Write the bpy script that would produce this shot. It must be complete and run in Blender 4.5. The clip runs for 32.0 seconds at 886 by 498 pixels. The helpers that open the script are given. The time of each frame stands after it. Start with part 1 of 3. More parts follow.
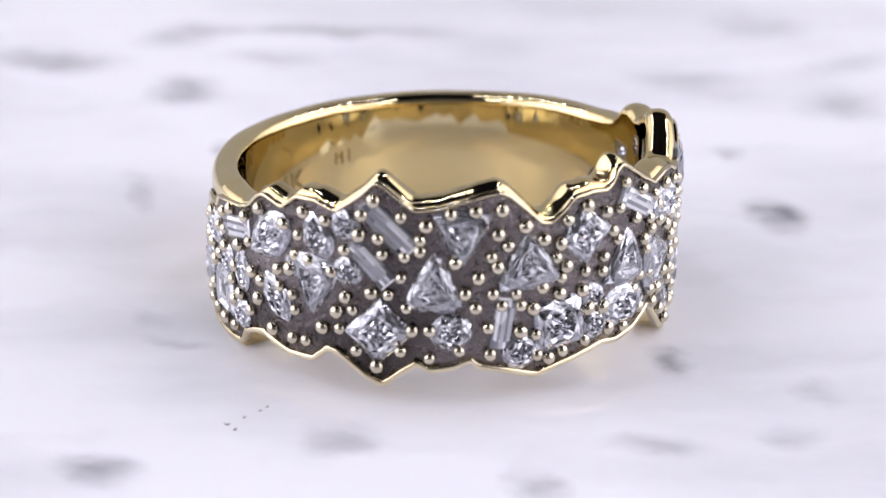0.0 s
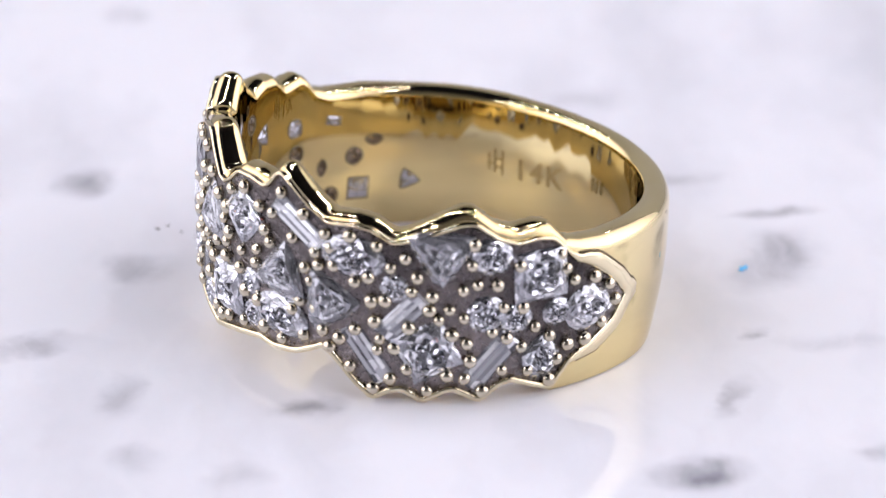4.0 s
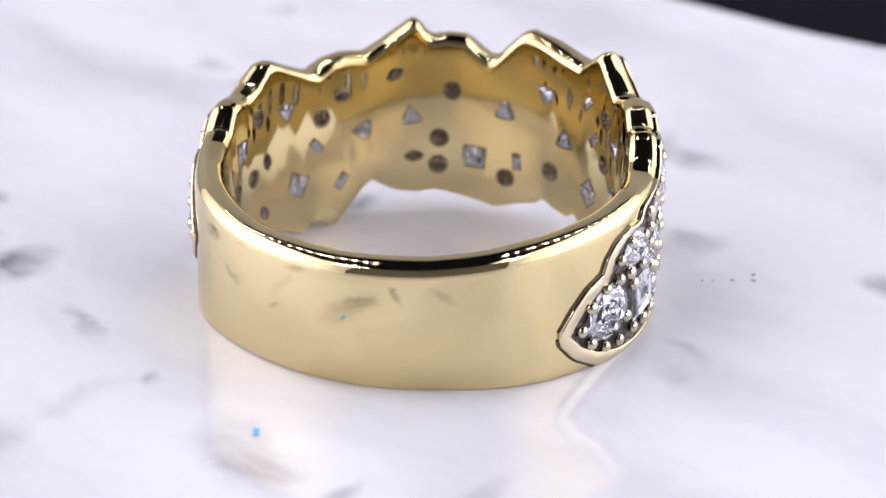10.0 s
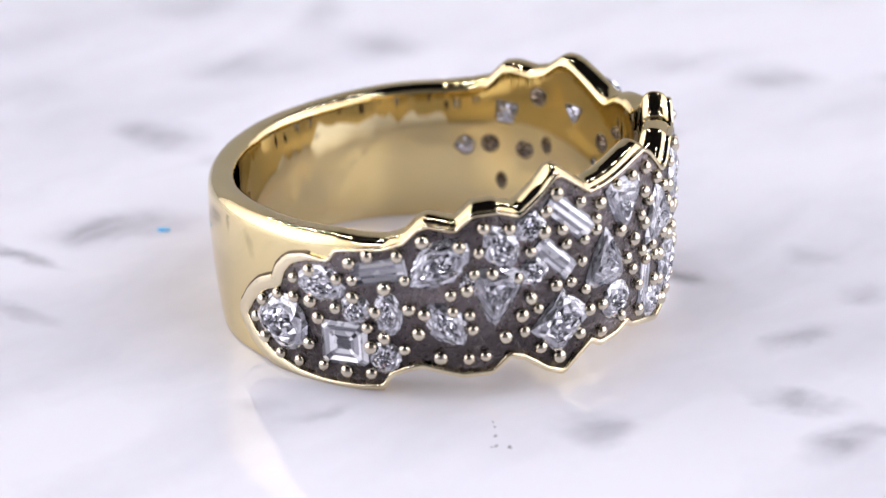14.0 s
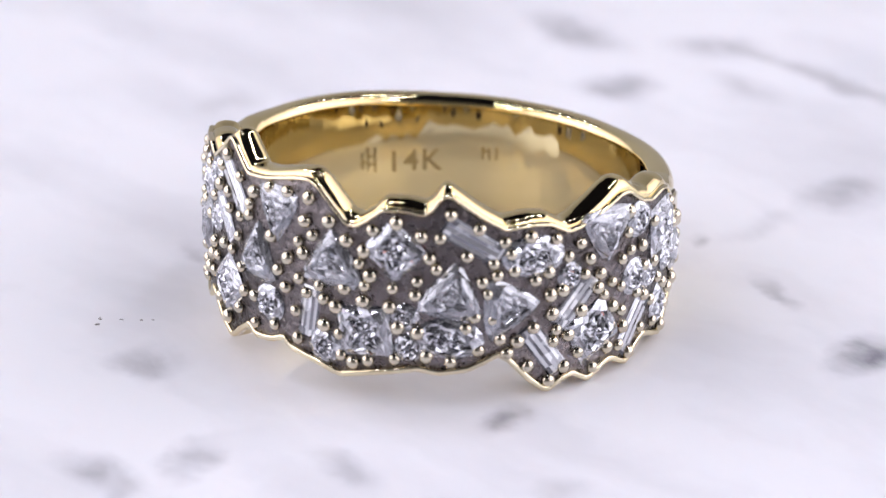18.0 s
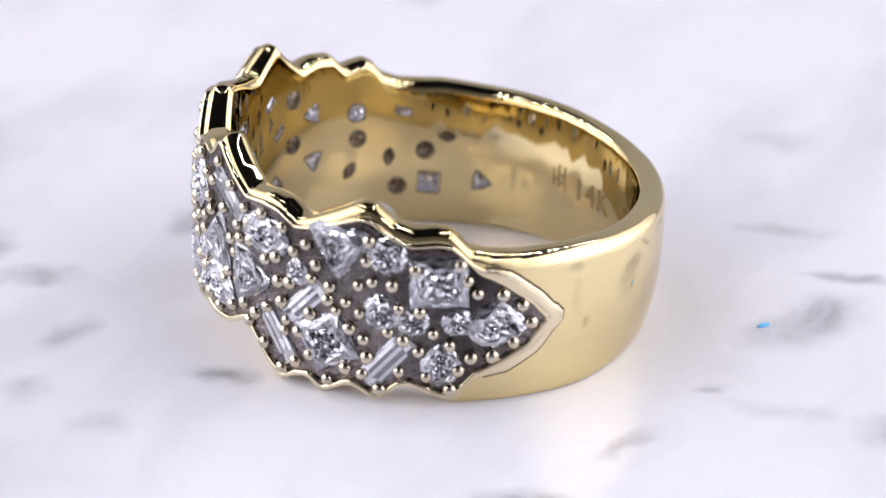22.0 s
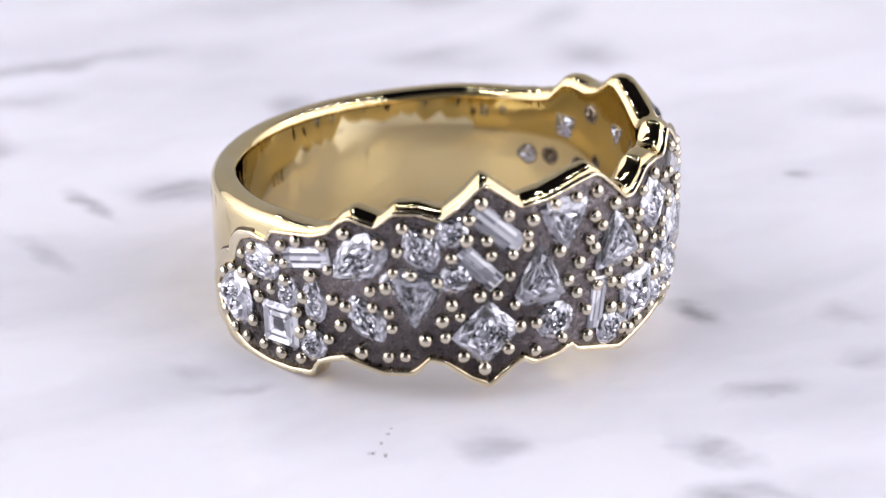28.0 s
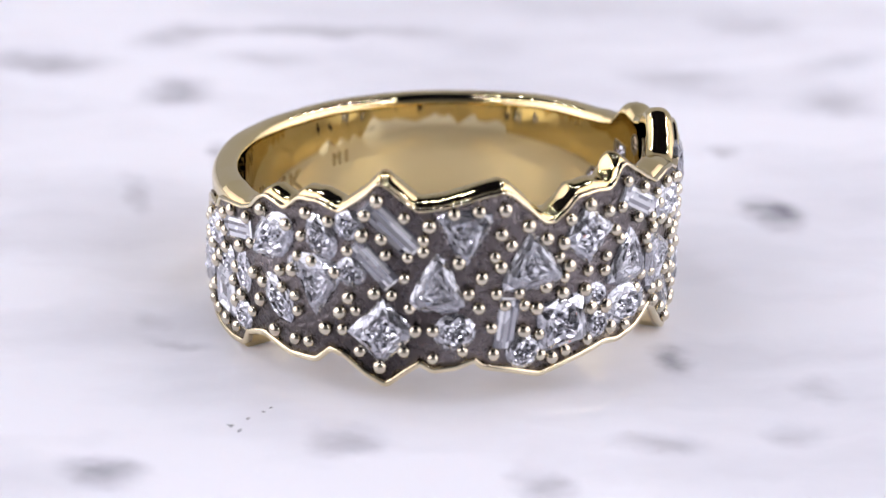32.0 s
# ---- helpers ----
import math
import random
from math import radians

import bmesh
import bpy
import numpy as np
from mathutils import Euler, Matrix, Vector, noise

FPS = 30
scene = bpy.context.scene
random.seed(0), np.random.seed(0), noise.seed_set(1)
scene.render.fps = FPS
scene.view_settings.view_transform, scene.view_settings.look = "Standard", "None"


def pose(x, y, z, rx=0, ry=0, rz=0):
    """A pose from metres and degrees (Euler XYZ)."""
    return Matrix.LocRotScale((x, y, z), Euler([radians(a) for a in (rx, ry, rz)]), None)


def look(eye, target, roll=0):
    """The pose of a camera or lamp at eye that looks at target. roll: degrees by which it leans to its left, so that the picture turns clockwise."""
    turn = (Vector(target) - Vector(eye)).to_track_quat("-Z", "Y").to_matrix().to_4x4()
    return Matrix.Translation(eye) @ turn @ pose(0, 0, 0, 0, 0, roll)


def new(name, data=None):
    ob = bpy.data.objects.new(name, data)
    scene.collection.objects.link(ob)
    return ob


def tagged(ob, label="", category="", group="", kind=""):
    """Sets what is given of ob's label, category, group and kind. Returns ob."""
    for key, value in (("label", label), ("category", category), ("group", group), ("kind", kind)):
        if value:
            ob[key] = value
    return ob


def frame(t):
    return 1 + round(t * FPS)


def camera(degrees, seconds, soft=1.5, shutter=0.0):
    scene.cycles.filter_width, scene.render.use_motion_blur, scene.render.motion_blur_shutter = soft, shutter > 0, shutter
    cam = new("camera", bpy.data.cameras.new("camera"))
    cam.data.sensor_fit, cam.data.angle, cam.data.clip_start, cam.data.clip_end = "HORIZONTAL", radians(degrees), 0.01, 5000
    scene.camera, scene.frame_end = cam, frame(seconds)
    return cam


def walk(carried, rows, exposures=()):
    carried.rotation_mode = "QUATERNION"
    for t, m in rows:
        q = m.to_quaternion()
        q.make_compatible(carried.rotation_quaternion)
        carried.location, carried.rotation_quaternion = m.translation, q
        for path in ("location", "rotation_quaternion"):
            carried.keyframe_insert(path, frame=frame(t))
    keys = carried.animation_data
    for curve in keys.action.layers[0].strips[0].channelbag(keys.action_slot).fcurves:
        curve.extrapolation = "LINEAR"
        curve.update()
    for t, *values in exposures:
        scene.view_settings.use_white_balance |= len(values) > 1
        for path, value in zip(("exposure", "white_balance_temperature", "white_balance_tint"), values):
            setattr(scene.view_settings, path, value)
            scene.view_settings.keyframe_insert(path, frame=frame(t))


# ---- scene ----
MM = 0.001

# ---- camera ----
cam = camera(14.37, 32.0, soft=1.4)
EYE = (0.000435, -0.140817, 0.065662)
AIM = (0.000435, -0.000401, 0.002422)
cam.data.dof.use_dof = True
cam.data.dof.focus_distance = 0.150
cam.data.dof.aperture_fstop = 56.0
walk(cam, [(0, look(EYE, AIM, 0.98)), (32.0, look(EYE, AIM, 0.98))])

# ---- light: a white photo box with two panels of small bulbs above ----
world = bpy.data.worlds.new("room")
scene.world = world
world.use_nodes = True
world.node_tree.nodes["Background"].inputs[0].default_value = (0.62, 0.62, 0.72, 1)
world.node_tree.nodes["Background"].inputs[1].default_value = 0.12


scene.view_settings.exposure = -0.2


# ---- materials ----
def material(name):
    m = bpy.data.materials.new(name)
    m.use_nodes = True
    return m, m.node_tree.nodes, m.node_tree.links, m.node_tree.nodes["Principled BSDF"]


def noise_of(nodes, links, scale, detail=4.0, source=None):
    n = nodes.new("ShaderNodeTexNoise")
    n.inputs["Scale"].default_value, n.inputs["Detail"].default_value = scale, detail
    if source is None:
        co = nodes.new("ShaderNodeTexCoord")
        source = co.outputs["Object"]
    links.new(source, n.inputs["Vector"])
    return n


def ramp_of(nodes, links, fac, a, b, ca, cb):
    r = nodes.new("ShaderNodeValToRGB")
    r.color_ramp.elements[0].position, r.color_ramp.elements[1].position = a, b
    r.color_ramp.elements[0].color, r.color_ramp.elements[1].color = (*ca, 1), (*cb, 1)
    links.new(fac, r.inputs[0])
    return r


def bump_of(nodes, links, height, strength, distance, shader):
    b = nodes.new("ShaderNodeBump")
    b.inputs["Strength"].default_value, b.inputs["Distance"].default_value = strength, distance
    links.new(height, b.inputs["Height"])
    links.new(b.outputs[0], shader.inputs["Normal"])


def metal(name, ca, cb, rough_a, rough_b, grain, bump, depth=0.00002):
    """Polished metal: fine polishing grain, faint colour drift."""
    m, nodes, links, s = material(name)
    s.inputs["Metallic"].default_value = 1.0
    n = noise_of(nodes, links, grain)
    big = noise_of(nodes, links, 160.0, 2.0)
    links.new(ramp_of(nodes, links, big.outputs["Fac"], 0.3, 0.7, ca, cb).outputs[0], s.inputs["Base Color"])
    links.new(ramp_of(nodes, links, n.outputs["Fac"], 0.3, 0.7, (rough_a,) * 3, (rough_b,) * 3).outputs[0], s.inputs["Roughness"])
    bump_of(nodes, links, n.outputs["Fac"], bump, depth, s)
    return m


gold = metal("polished_gold", (0.73, 0.598, 0.315), (0.765, 0.638, 0.36), 0.008, 0.022, 2600.0, 0.012)
gold_rim = metal("bright_gold_rim", (0.73, 0.63, 0.42), (0.79, 0.70, 0.50), 0.02, 0.05, 3200.0, 0.02)
gold_bead = metal("bead_gold", (0.58, 0.52, 0.405), (0.66, 0.60, 0.48), 0.03, 0.07, 4000.0, 0.03)
rhodium = metal("dark_rhodium", (0.035, 0.029, 0.029), (0.225, 0.197, 0.199), 0.14, 0.42, 3400.0, 1.0, 0.00018)
stamp = metal("stamped_gold", (0.42, 0.32, 0.15), (0.50, 0.39, 0.19), 0.35, 0.5, 5000.0, 0.3)
seam_metal = metal("dark_seam", (0.10, 0.08, 0.05), (0.16, 0.12, 0.08), 0.4, 0.6, 5000.0, 0.3)
# edge of the openings: a hole's shade put into the metal's colour
hole_shade = metal("painted_hole_shade", (0.20, 0.17, 0.12), (0.28, 0.24, 0.17), 0.3, 0.5, 4000.0, 0.3)


def gem_material(name, stops, rough, facet, tilt, mirror, spread=0.8):
    """Cut stone: many small facets, each turned its own way; how much light each sends back is put into its colour, as
    are a few coloured sparks.
    """
    m, nodes, links, s = material(name)
    s.inputs["Metallic"].default_value = mirror
    co = nodes.new("ShaderNodeTexCoord")
    info = nodes.new("ShaderNodeObjectInfo")
    shift = nodes.new("ShaderNodeMath")
    shift.operation = "MULTIPLY"
    shift.inputs[1].default_value = 40.0
    links.new(info.outputs["Random"], shift.inputs[0])
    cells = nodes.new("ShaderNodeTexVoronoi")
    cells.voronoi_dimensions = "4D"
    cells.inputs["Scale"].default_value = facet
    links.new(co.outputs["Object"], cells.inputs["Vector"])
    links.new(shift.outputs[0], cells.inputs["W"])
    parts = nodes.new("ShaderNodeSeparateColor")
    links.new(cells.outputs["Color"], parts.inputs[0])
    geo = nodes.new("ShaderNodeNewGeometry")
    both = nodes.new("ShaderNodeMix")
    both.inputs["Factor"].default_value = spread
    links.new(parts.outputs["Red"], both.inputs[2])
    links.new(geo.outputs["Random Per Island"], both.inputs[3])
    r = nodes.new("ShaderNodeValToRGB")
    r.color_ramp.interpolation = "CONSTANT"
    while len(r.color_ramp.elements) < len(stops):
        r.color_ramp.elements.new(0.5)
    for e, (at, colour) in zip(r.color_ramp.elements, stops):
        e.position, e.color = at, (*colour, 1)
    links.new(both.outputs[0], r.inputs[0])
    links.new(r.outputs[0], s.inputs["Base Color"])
    off = nodes.new("ShaderNodeVectorMath")
    off.operation = "SUBTRACT"
    off.inputs[1].default_value = (0.5, 0.5, 0.5)
    links.new(cells.outputs["Color"], off.inputs[0])
    amp = nodes.new("ShaderNodeVectorMath")
    amp.operation = "SCALE"
    amp.inputs["Scale"].default_value = tilt
    links.new(off.outputs[0], amp.inputs[0])
    add = nodes.new("ShaderNodeVectorMath")
    add.operation = "ADD"
    links.new(geo.outputs["Normal"], add.inputs[0])
    links.new(amp.outputs[0], add.inputs[1])
    unit = nodes.new("ShaderNodeVectorMath")
    unit.operation = "NORMALIZE"
    links.new(add.outputs[0], unit.inputs[0])
    links.new(unit.outputs[0], s.inputs["Normal"])
    s.inputs["Roughness"].default_value = rough
    s.inputs["Coat Weight"].default_value = 0.4
    s.inputs["Coat Roughness"].default_value = 0.03
    s.inputs["Coat IOR"].default_value = 2.0
    return m


# facet greys, whites and tints painted in place of brilliance and fire
diamond = gem_material("diamond_painted_brilliance", ((0.0, (0.09, 0.09, 0.10)), (0.10, (0.21, 0.21, 0.23)), (0.26, (0.33, 0.33, 0.36)), (0.45, (0.44, 0.44, 0.48)), (0.64, (0.58, 0.58, 0.62)), (0.83, (0.97, 0.97, 1.0)), (0.972, (0.98, 0.42, 0.32)), (0.982, (0.45, 0.42, 0.98))), 0.03, 7000.0, 0.10, 0.85)
diamond_dim = gem_material("triangular_cut_painted_brilliance", ((0.0, (0.16, 0.16, 0.175)), (0.22, (0.27, 0.27, 0.295)), (0.45, (0.36, 0.36, 0.39)), (0.70, (0.46, 0.46, 0.50)), (0.92, (0.95, 0.95, 0.98))), 0.06, 7000.0, 0.10, 0.7)
diamond_step = gem_material("step_cut_painted_brilliance", ((0.0, (0.07, 0.07, 0.085)), (0.20, (0.22, 0.22, 0.25)), (0.38, (0.48, 0.48, 0.52)), (0.62, (0.80, 0.80, 0.84)), (0.82, (0.98, 0.98, 1.0))), 0.05, 1500.0, 0.06, 0.5)
# undersides: shade inside the holes and glints are painted as colour stops
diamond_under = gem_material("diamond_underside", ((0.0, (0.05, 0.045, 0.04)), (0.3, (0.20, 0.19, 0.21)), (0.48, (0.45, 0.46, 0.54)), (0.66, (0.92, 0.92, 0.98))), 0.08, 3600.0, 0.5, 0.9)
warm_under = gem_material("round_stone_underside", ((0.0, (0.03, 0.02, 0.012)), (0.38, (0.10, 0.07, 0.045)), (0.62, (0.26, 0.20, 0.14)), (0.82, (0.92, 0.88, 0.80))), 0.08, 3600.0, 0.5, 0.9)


def plain(name, ca, cb, rough, grain):
    m, nodes, links, s = material(name)
    n = noise_of(nodes, links, grain)
    links.new(ramp_of(nodes, links, n.outputs["Fac"], 0.3, 0.7, ca, cb).outputs[0], s.inputs["Base Color"])
    s.inputs["Roughness"].default_value = rough
    bump_of(nodes, links, n.outputs["Fac"], 0.2, 0.0002, s)
    return m


black_cloth = plain("black_velvet", (0.004, 0.004, 0.008), (0.008, 0.008, 0.014), 0.95, 900.0)
black_cloth.node_tree.nodes["Principled BSDF"].inputs["Specular IOR Level"].default_value = 0.1
black_plastic = plain("black_plastic", (0.012, 0.012, 0.014), (0.02, 0.02, 0.022), 0.4, 600.0)
grey_cloth = plain("pale_grey_box_cloth", (0.46, 0.455, 0.45), (0.54, 0.535, 0.53), 0.9, 700.0)

# unseen side walls: a glow added to the cloth stands in for outside lamps
tent_cloth, _tn, _tl, _ts = material("glowing_tent_cloth")
_ts.inputs["Base Color"].default_value = (0.8, 0.8, 0.82, 1)
_ts.inputs["Roughness"].default_value = 0.9
_ts.inputs["Emission Color"].default_value = (0.93, 0.91, 0.988, 1)
_tw = noise_of(_tn, _tl, 9.0, 2.0)
_tr = ramp_of(_tn, _tl, _tw.outputs["Fac"], 0.2, 0.8, (0.9,) * 3, (1.05,) * 3)
_tc = _tn.new("ShaderNodeTexCoord")
_tx = _tn.new("ShaderNodeSeparateXYZ")
_tl.new(_tc.outputs["Object"], _tx.inputs[0])
_td = _tn.new("ShaderNodeMath")  # how far along the cloth from where its added glow is strongest
_td.operation = "ADD"
_td.inputs[1].default_value = 0.03
_tl.new(_tx.outputs["Y"], _td.inputs[0])
_ta = _tn.new("ShaderNodeMath")
_ta.operation = "ABSOLUTE"
_tl.new(_td.outputs[0], _ta.inputs[0])
_ty = _tn.new("ShaderNodeMapRange")
_ty.interpolation_type = "SMOOTHSTEP"
_ty.inputs["From Min"].default_value, _ty.inputs["From Max"].default_value = 0.06, 0.36
_ty.inputs["To Min"].default_value, _ty.inputs["To Max"].default_value = 2.8, 0.6
_tl.new(_ta.outputs[0], _ty.inputs["Value"])
_tp = _tn.new("ShaderNodeMath")
_tp.operation = "MULTIPLY"
_tl.new(_tr.outputs[0], _tp.inputs[0])
_tl.new(_ty.outputs[0], _tp.inputs[1])
_tl.new(_tp.outputs[0], _ts.inputs["Emission Strength"])
charcoal_cloth = plain("charcoal_box_cloth", (0.13, 0.127, 0.125), (0.17, 0.166, 0.163), 0.9, 700.0)
speck_blue = plain("speck_blue", (0.12, 0.55, 0.98), (0.25, 0.68, 1.0), 0.6, 3000.0)
dust = plain("grey_dust", (0.14, 0.13, 0.13), (0.30, 0.29, 0.29), 0.8, 4000.0)



def glowing(name, strength):
    m, _, _, s = material(name)
    s.inputs["Emission Color"].default_value = (0.925, 0.908, 1.0, 1)
    s.inputs["Emission Strength"].default_value = strength
    return m


bulb = glowing("bulb_glow", 115.0)
dim_bulb = glowing("dimmer_bulb_glow", 66.0)

# marble: pale ground, cloudy grey, and soft veins with places of their own
marble, mn, ml, ms = material("white_marble")
m_co = mn.new("ShaderNodeTexCoord")
m_warp = noise_of(mn, ml, 230.0, 4.0, m_co.outputs["Object"])
m_off = mn.new("ShaderNodeVectorMath")
m_off.operation = "SUBTRACT"
m_off.inputs[1].default_value = (0.5, 0.5, 0.5)
ml.new(m_warp.outputs["Color"], m_off.inputs[0])
m_amp = mn.new("ShaderNodeVectorMath")
m_amp.operation = "SCALE"
m_amp.inputs["Scale"].default_value = 0.0036
ml.new(m_off.outputs[0], m_amp.inputs[0])
m_pos = mn.new("ShaderNodeVectorMath")
m_pos.operation = "ADD"
ml.new(m_co.outputs["Object"], m_pos.inputs[0])
ml.new(m_amp.outputs[0], m_pos.inputs[1])
vein_sum = [None]


def vein(x, y, half_length, half_width, turn, depth):
    """A soft grey vein at x, y (mm on the slab)."""
    mp = mn.new("ShaderNodeMapping")
    mp.vector_type = "TEXTURE"
    mp.inputs["Location"].default_value = (x * MM, y * MM, 0)
    mp.inputs["Rotation"].default_value = (0, 0, radians(turn))
    mp.inputs["Scale"].default_value = (half_length * 2.3 * MM, half_width * 2.4 * MM, 0.05)
    ml.new(m_pos.outputs[0], mp.inputs[0])
    g = mn.new("ShaderNodeTexGradient")
    g.gradient_type = "SPHERICAL"
    ml.new(mp.outputs[0], g.inputs[0])
    ease = mn.new("ShaderNodeMapRange")
    ease.interpolation_type = "SMOOTHSTEP"
    ml.new(g.outputs["Fac"], ease.inputs["Value"])
    a = mn.new("ShaderNodeMath")
    a.operation = "MULTIPLY_ADD"
    a.inputs[1].default_value = depth * 1.35
    ml.new(ease.outputs["Result"], a.inputs[0])
    if vein_sum[0] is None:
        a.inputs[2].default_value = 0.0
    else:
        ml.new(vein_sum[0], a.inputs[2])
    vein_sum[0] = a.outputs[0]


vein(22.5, 6.1, 0.7, 0.4, 146, 0.40)
vein(15.9, 10.3, 1.4, 0.7, 107, 0.60)
vein(4.5, -17.1, 1.4, 0.5, -65, 0.40)
vein(-4.9, 16.1, 2.0, 1.0, 159, 0.55)
vein(2.6, -20.9, 1.2, 0.8, 11, 0.40)
vein(9.1, -13.3, 1.2, 0.6, -7, 0.35)
vein(9.2, 12.2, 1.1, 0.3, 152, 0.35)
vein(-13.5, -16.1, 1.2, 0.7, -13, 0.55)
vein(5.1, -21.3, 1.1, 0.5, -49, 0.25)
vein(-3.5, -13.1, 0.9, 0.9, -9, 0.40)
vein(14.8, -12.1, 0.8, 0.7, 92, 0.25)
vein(10.3, -5.5, 0.7, 0.6, 123, 0.50)
vein(-10.2, 16.5, 1.2, 0.4, -77, 0.50)
vein(16.4, -7.9, 0.8, 0.6, 92, 0.20)
vein(2.9, 13.9, 0.4, 0.2, 169, 0.35)
vein(-12.3, -1.8, 0.6, 0.6, 2, 0.15)
vein(-11.0, -4.3, 1.2, 0.3, 159, 0.20)
vein(3.8, 17.2, 1.7, 0.6, -88, 0.20)
vein(-14.0, 11.8, 1.3, 0.4, 106, 0.20)
vein(3.9, 22.7, 1.1, 1.1, 10, 0.40)
vein(14.6, 17.7, 0.8, 0.5, -88, 0.30)
vein(23.0, -12.9, 1.6, 0.9, -149, 0.30)
vein(-24.3, 8.7, 1.1, 0.9, 89, 0.20)
vein(-12.8, 24.6, 1.2, 1.2, -49, 0.50)
vein(-4.3, -29.9, 1.2, 0.7, 175, 0.30)
vein(13.1, 27.0, 2.1, 1.1, -24, 0.25)
vein(30.1, 12.2, 2.2, 0.8, -22, 0.20)
vein(-5.9, 33.7, 4.6, 0.5, 0, 0.35)
vein(28.0, -12.8, 0.8, 0.5, -23, 0.30)
vein(21.4, 30.0, 2.1, 0.8, 36, 0.25)
vein(-19.5, 28.6, 2.1, 1.1, -11, 0.50)
vein(-8.4, 29.4, 1.4, 0.6, -12, 0.20)
vein(-3.3, -35.0, 1.8, 1.1, 174, 0.40)
vein(2.5, 31.5, 1.7, 1.2, -10, 0.15)
vein(31.5, -20.3, 0.7, 0.7, -156, 0.30)
vein(20.6, 24.1, 1.4, 1.2, -32, 0.30)
vein(-13.4, 32.7, 1.7, 1.1, 35, 0.35)
vein(31.7, 7.7, 1.5, 1.1, -9, 0.35)
vein(-12.1, -33.2, 1.9, 0.8, 153, 0.30)
vein(16.9, 35.6, 1.7, 1.3, -10, 0.25)
vein(-4.0, -42.6, 2.2, 0.7, -167, 0.25)
vein(37.4, 3.2, 0.8, 0.6, -17, 0.30)
vein(-35.9, -15.3, 0.9, 0.9, 113, 0.25)

m_lay = mn.new("ShaderNodeMapping")  # the stone's bedding: clouds drawn out one way
m_lay.inputs["Rotation"].default_value = (0, 0, radians(28))
m_lay.inputs["Scale"].default_value = (0.55, 1.5, 1.0)
ml.new(m_pos.outputs[0], m_lay.inputs[0])
m_streak = noise_of(mn, ml, 430.0, 4.0, m_lay.outputs[0])
m_mul = mn.new("ShaderNodeMath")
m_mul.operation = "MULTIPLY"
ml.new(vein_sum[0], m_mul.inputs[0])
ml.new(ramp_of(mn, ml, m_streak.outputs["Fac"], 0.30, 0.66, (0.5,) * 3, (1.1,) * 3).outputs[0], m_mul.inputs[1])
m_cloud = noise_of(mn, ml, 70.0, 5.0, m_lay.outputs[0])
m_cl = ramp_of(mn, ml, m_cloud.outputs["Fac"], 0.44, 0.72, (0.0,) * 3, (0.30,) * 3)
m_add = mn.new("ShaderNodeMath")
m_add.operation = "ADD"
m_add.use_clamp = True
ml.new(m_mul.outputs[0], m_add.inputs[0])
ml.new(m_cl.outputs[0], m_add.inputs[1])
m_col = ramp_of(mn, ml, m_add.outputs[0], 0.0, 1.0, (0.86, 0.85, 0.90), (0.22, 0.215, 0.25))
ml.new(m_col.outputs[0], ms.inputs["Base Color"])
ms.inputs["Roughness"].default_value = 0.05
ms.inputs["Specular IOR Level"].default_value = 0.45
ms.inputs["Subsurface Weight"].default_value = 0.45
ms.inputs["Subsurface Radius"].default_value = (1.0, 0.9, 0.85)
ms.inputs["Subsurface Scale"].default_value = 0.0035


# ---- building helpers ----
def to_mesh(name, verts, faces, mats, smooth=True, slots=None):
    me = bpy.data.meshes.new(name)
    me.from_pydata(verts, [], faces)
    for m in mats:
        me.materials.append(m)
    me.polygons.foreach_set("use_smooth", [smooth] * len(me.polygons))
    if slots is not None:
        me.polygons.foreach_set("material_index", slots)
    me.update()
    return me


def part_of(name, me, parent, label="", m=None):
    ob = new(name, me)
    ob.parent = parent
    if m is not None:
        ob.matrix_basis = m
    if label:
        tagged(ob, label)
    return ob


def part(name, bm, mat, parent, label="", smooth=False):
    me = bpy.data.meshes.new(name)
    bm.to_mesh(me)
    bm.free()
    me.materials.append(mat)
    me.polygons.foreach_set("use_smooth", [smooth] * len(me.polygons))
    return part_of(name, me, parent, label)


def box(bm, x0, x1, y0, y1, z0, z1, bevel=0.0):
    made = bmesh.ops.create_cube(bm, size=1.0)
    for v in made["verts"]:
        v.co = Vector((x0 + (v.co.x + 0.5) * (x1 - x0), y0 + (v.co.y + 0.5) * (y1 - y0), z0 + (v.co.z + 0.5) * (z1 - z0)))
    if bevel > 0:
        edges = list({e for v in made["verts"] for e in v.link_edges})
        bmesh.ops.bevel(bm, geom=edges, offset=bevel, segments=3, affect="EDGES", profile=0.5)
    return bm


# ---- the photo box round the table ----
FLOOR_Z = -0.030
SLAB_TOP = -0.000125


def wall(name, x0, x1, y0, y1, z0, z1, mat):
    me = bpy.data.meshes.new(name)
    bm = box(bmesh.new(), x0, x1, y0, y1, z0, z1)
    bm.to_mesh(me)
    bm.free()
    me.materials.append(mat)
    return tagged(new(name, me), kind="structure")


wall("floor", -0.30, 0.30, -0.40, 0.30, FLOOR_Z - 0.01, FLOOR_Z, black_cloth)
wall("wall_west", -0.31, -0.30, -0.40, 0.30, FLOOR_Z - 0.01, 0.36, tent_cloth)
wall("wall_east", 0.30, 0.31, -0.40, 0.30, FLOOR_Z - 0.01, 0.36, tent_cloth)
wall("wall_north", -0.31, 0.31, 0.30, 0.31, FLOOR_Z - 0.01, 0.36, grey_cloth)
wall("wall_south", -0.31, 0.31, -0.41, -0.40, FLOOR_Z - 0.01, 0.36, charcoal_cloth)
wall("ceiling", -0.31, 0.31, -0.41, 0.31, 0.36, 0.37, black_cloth)


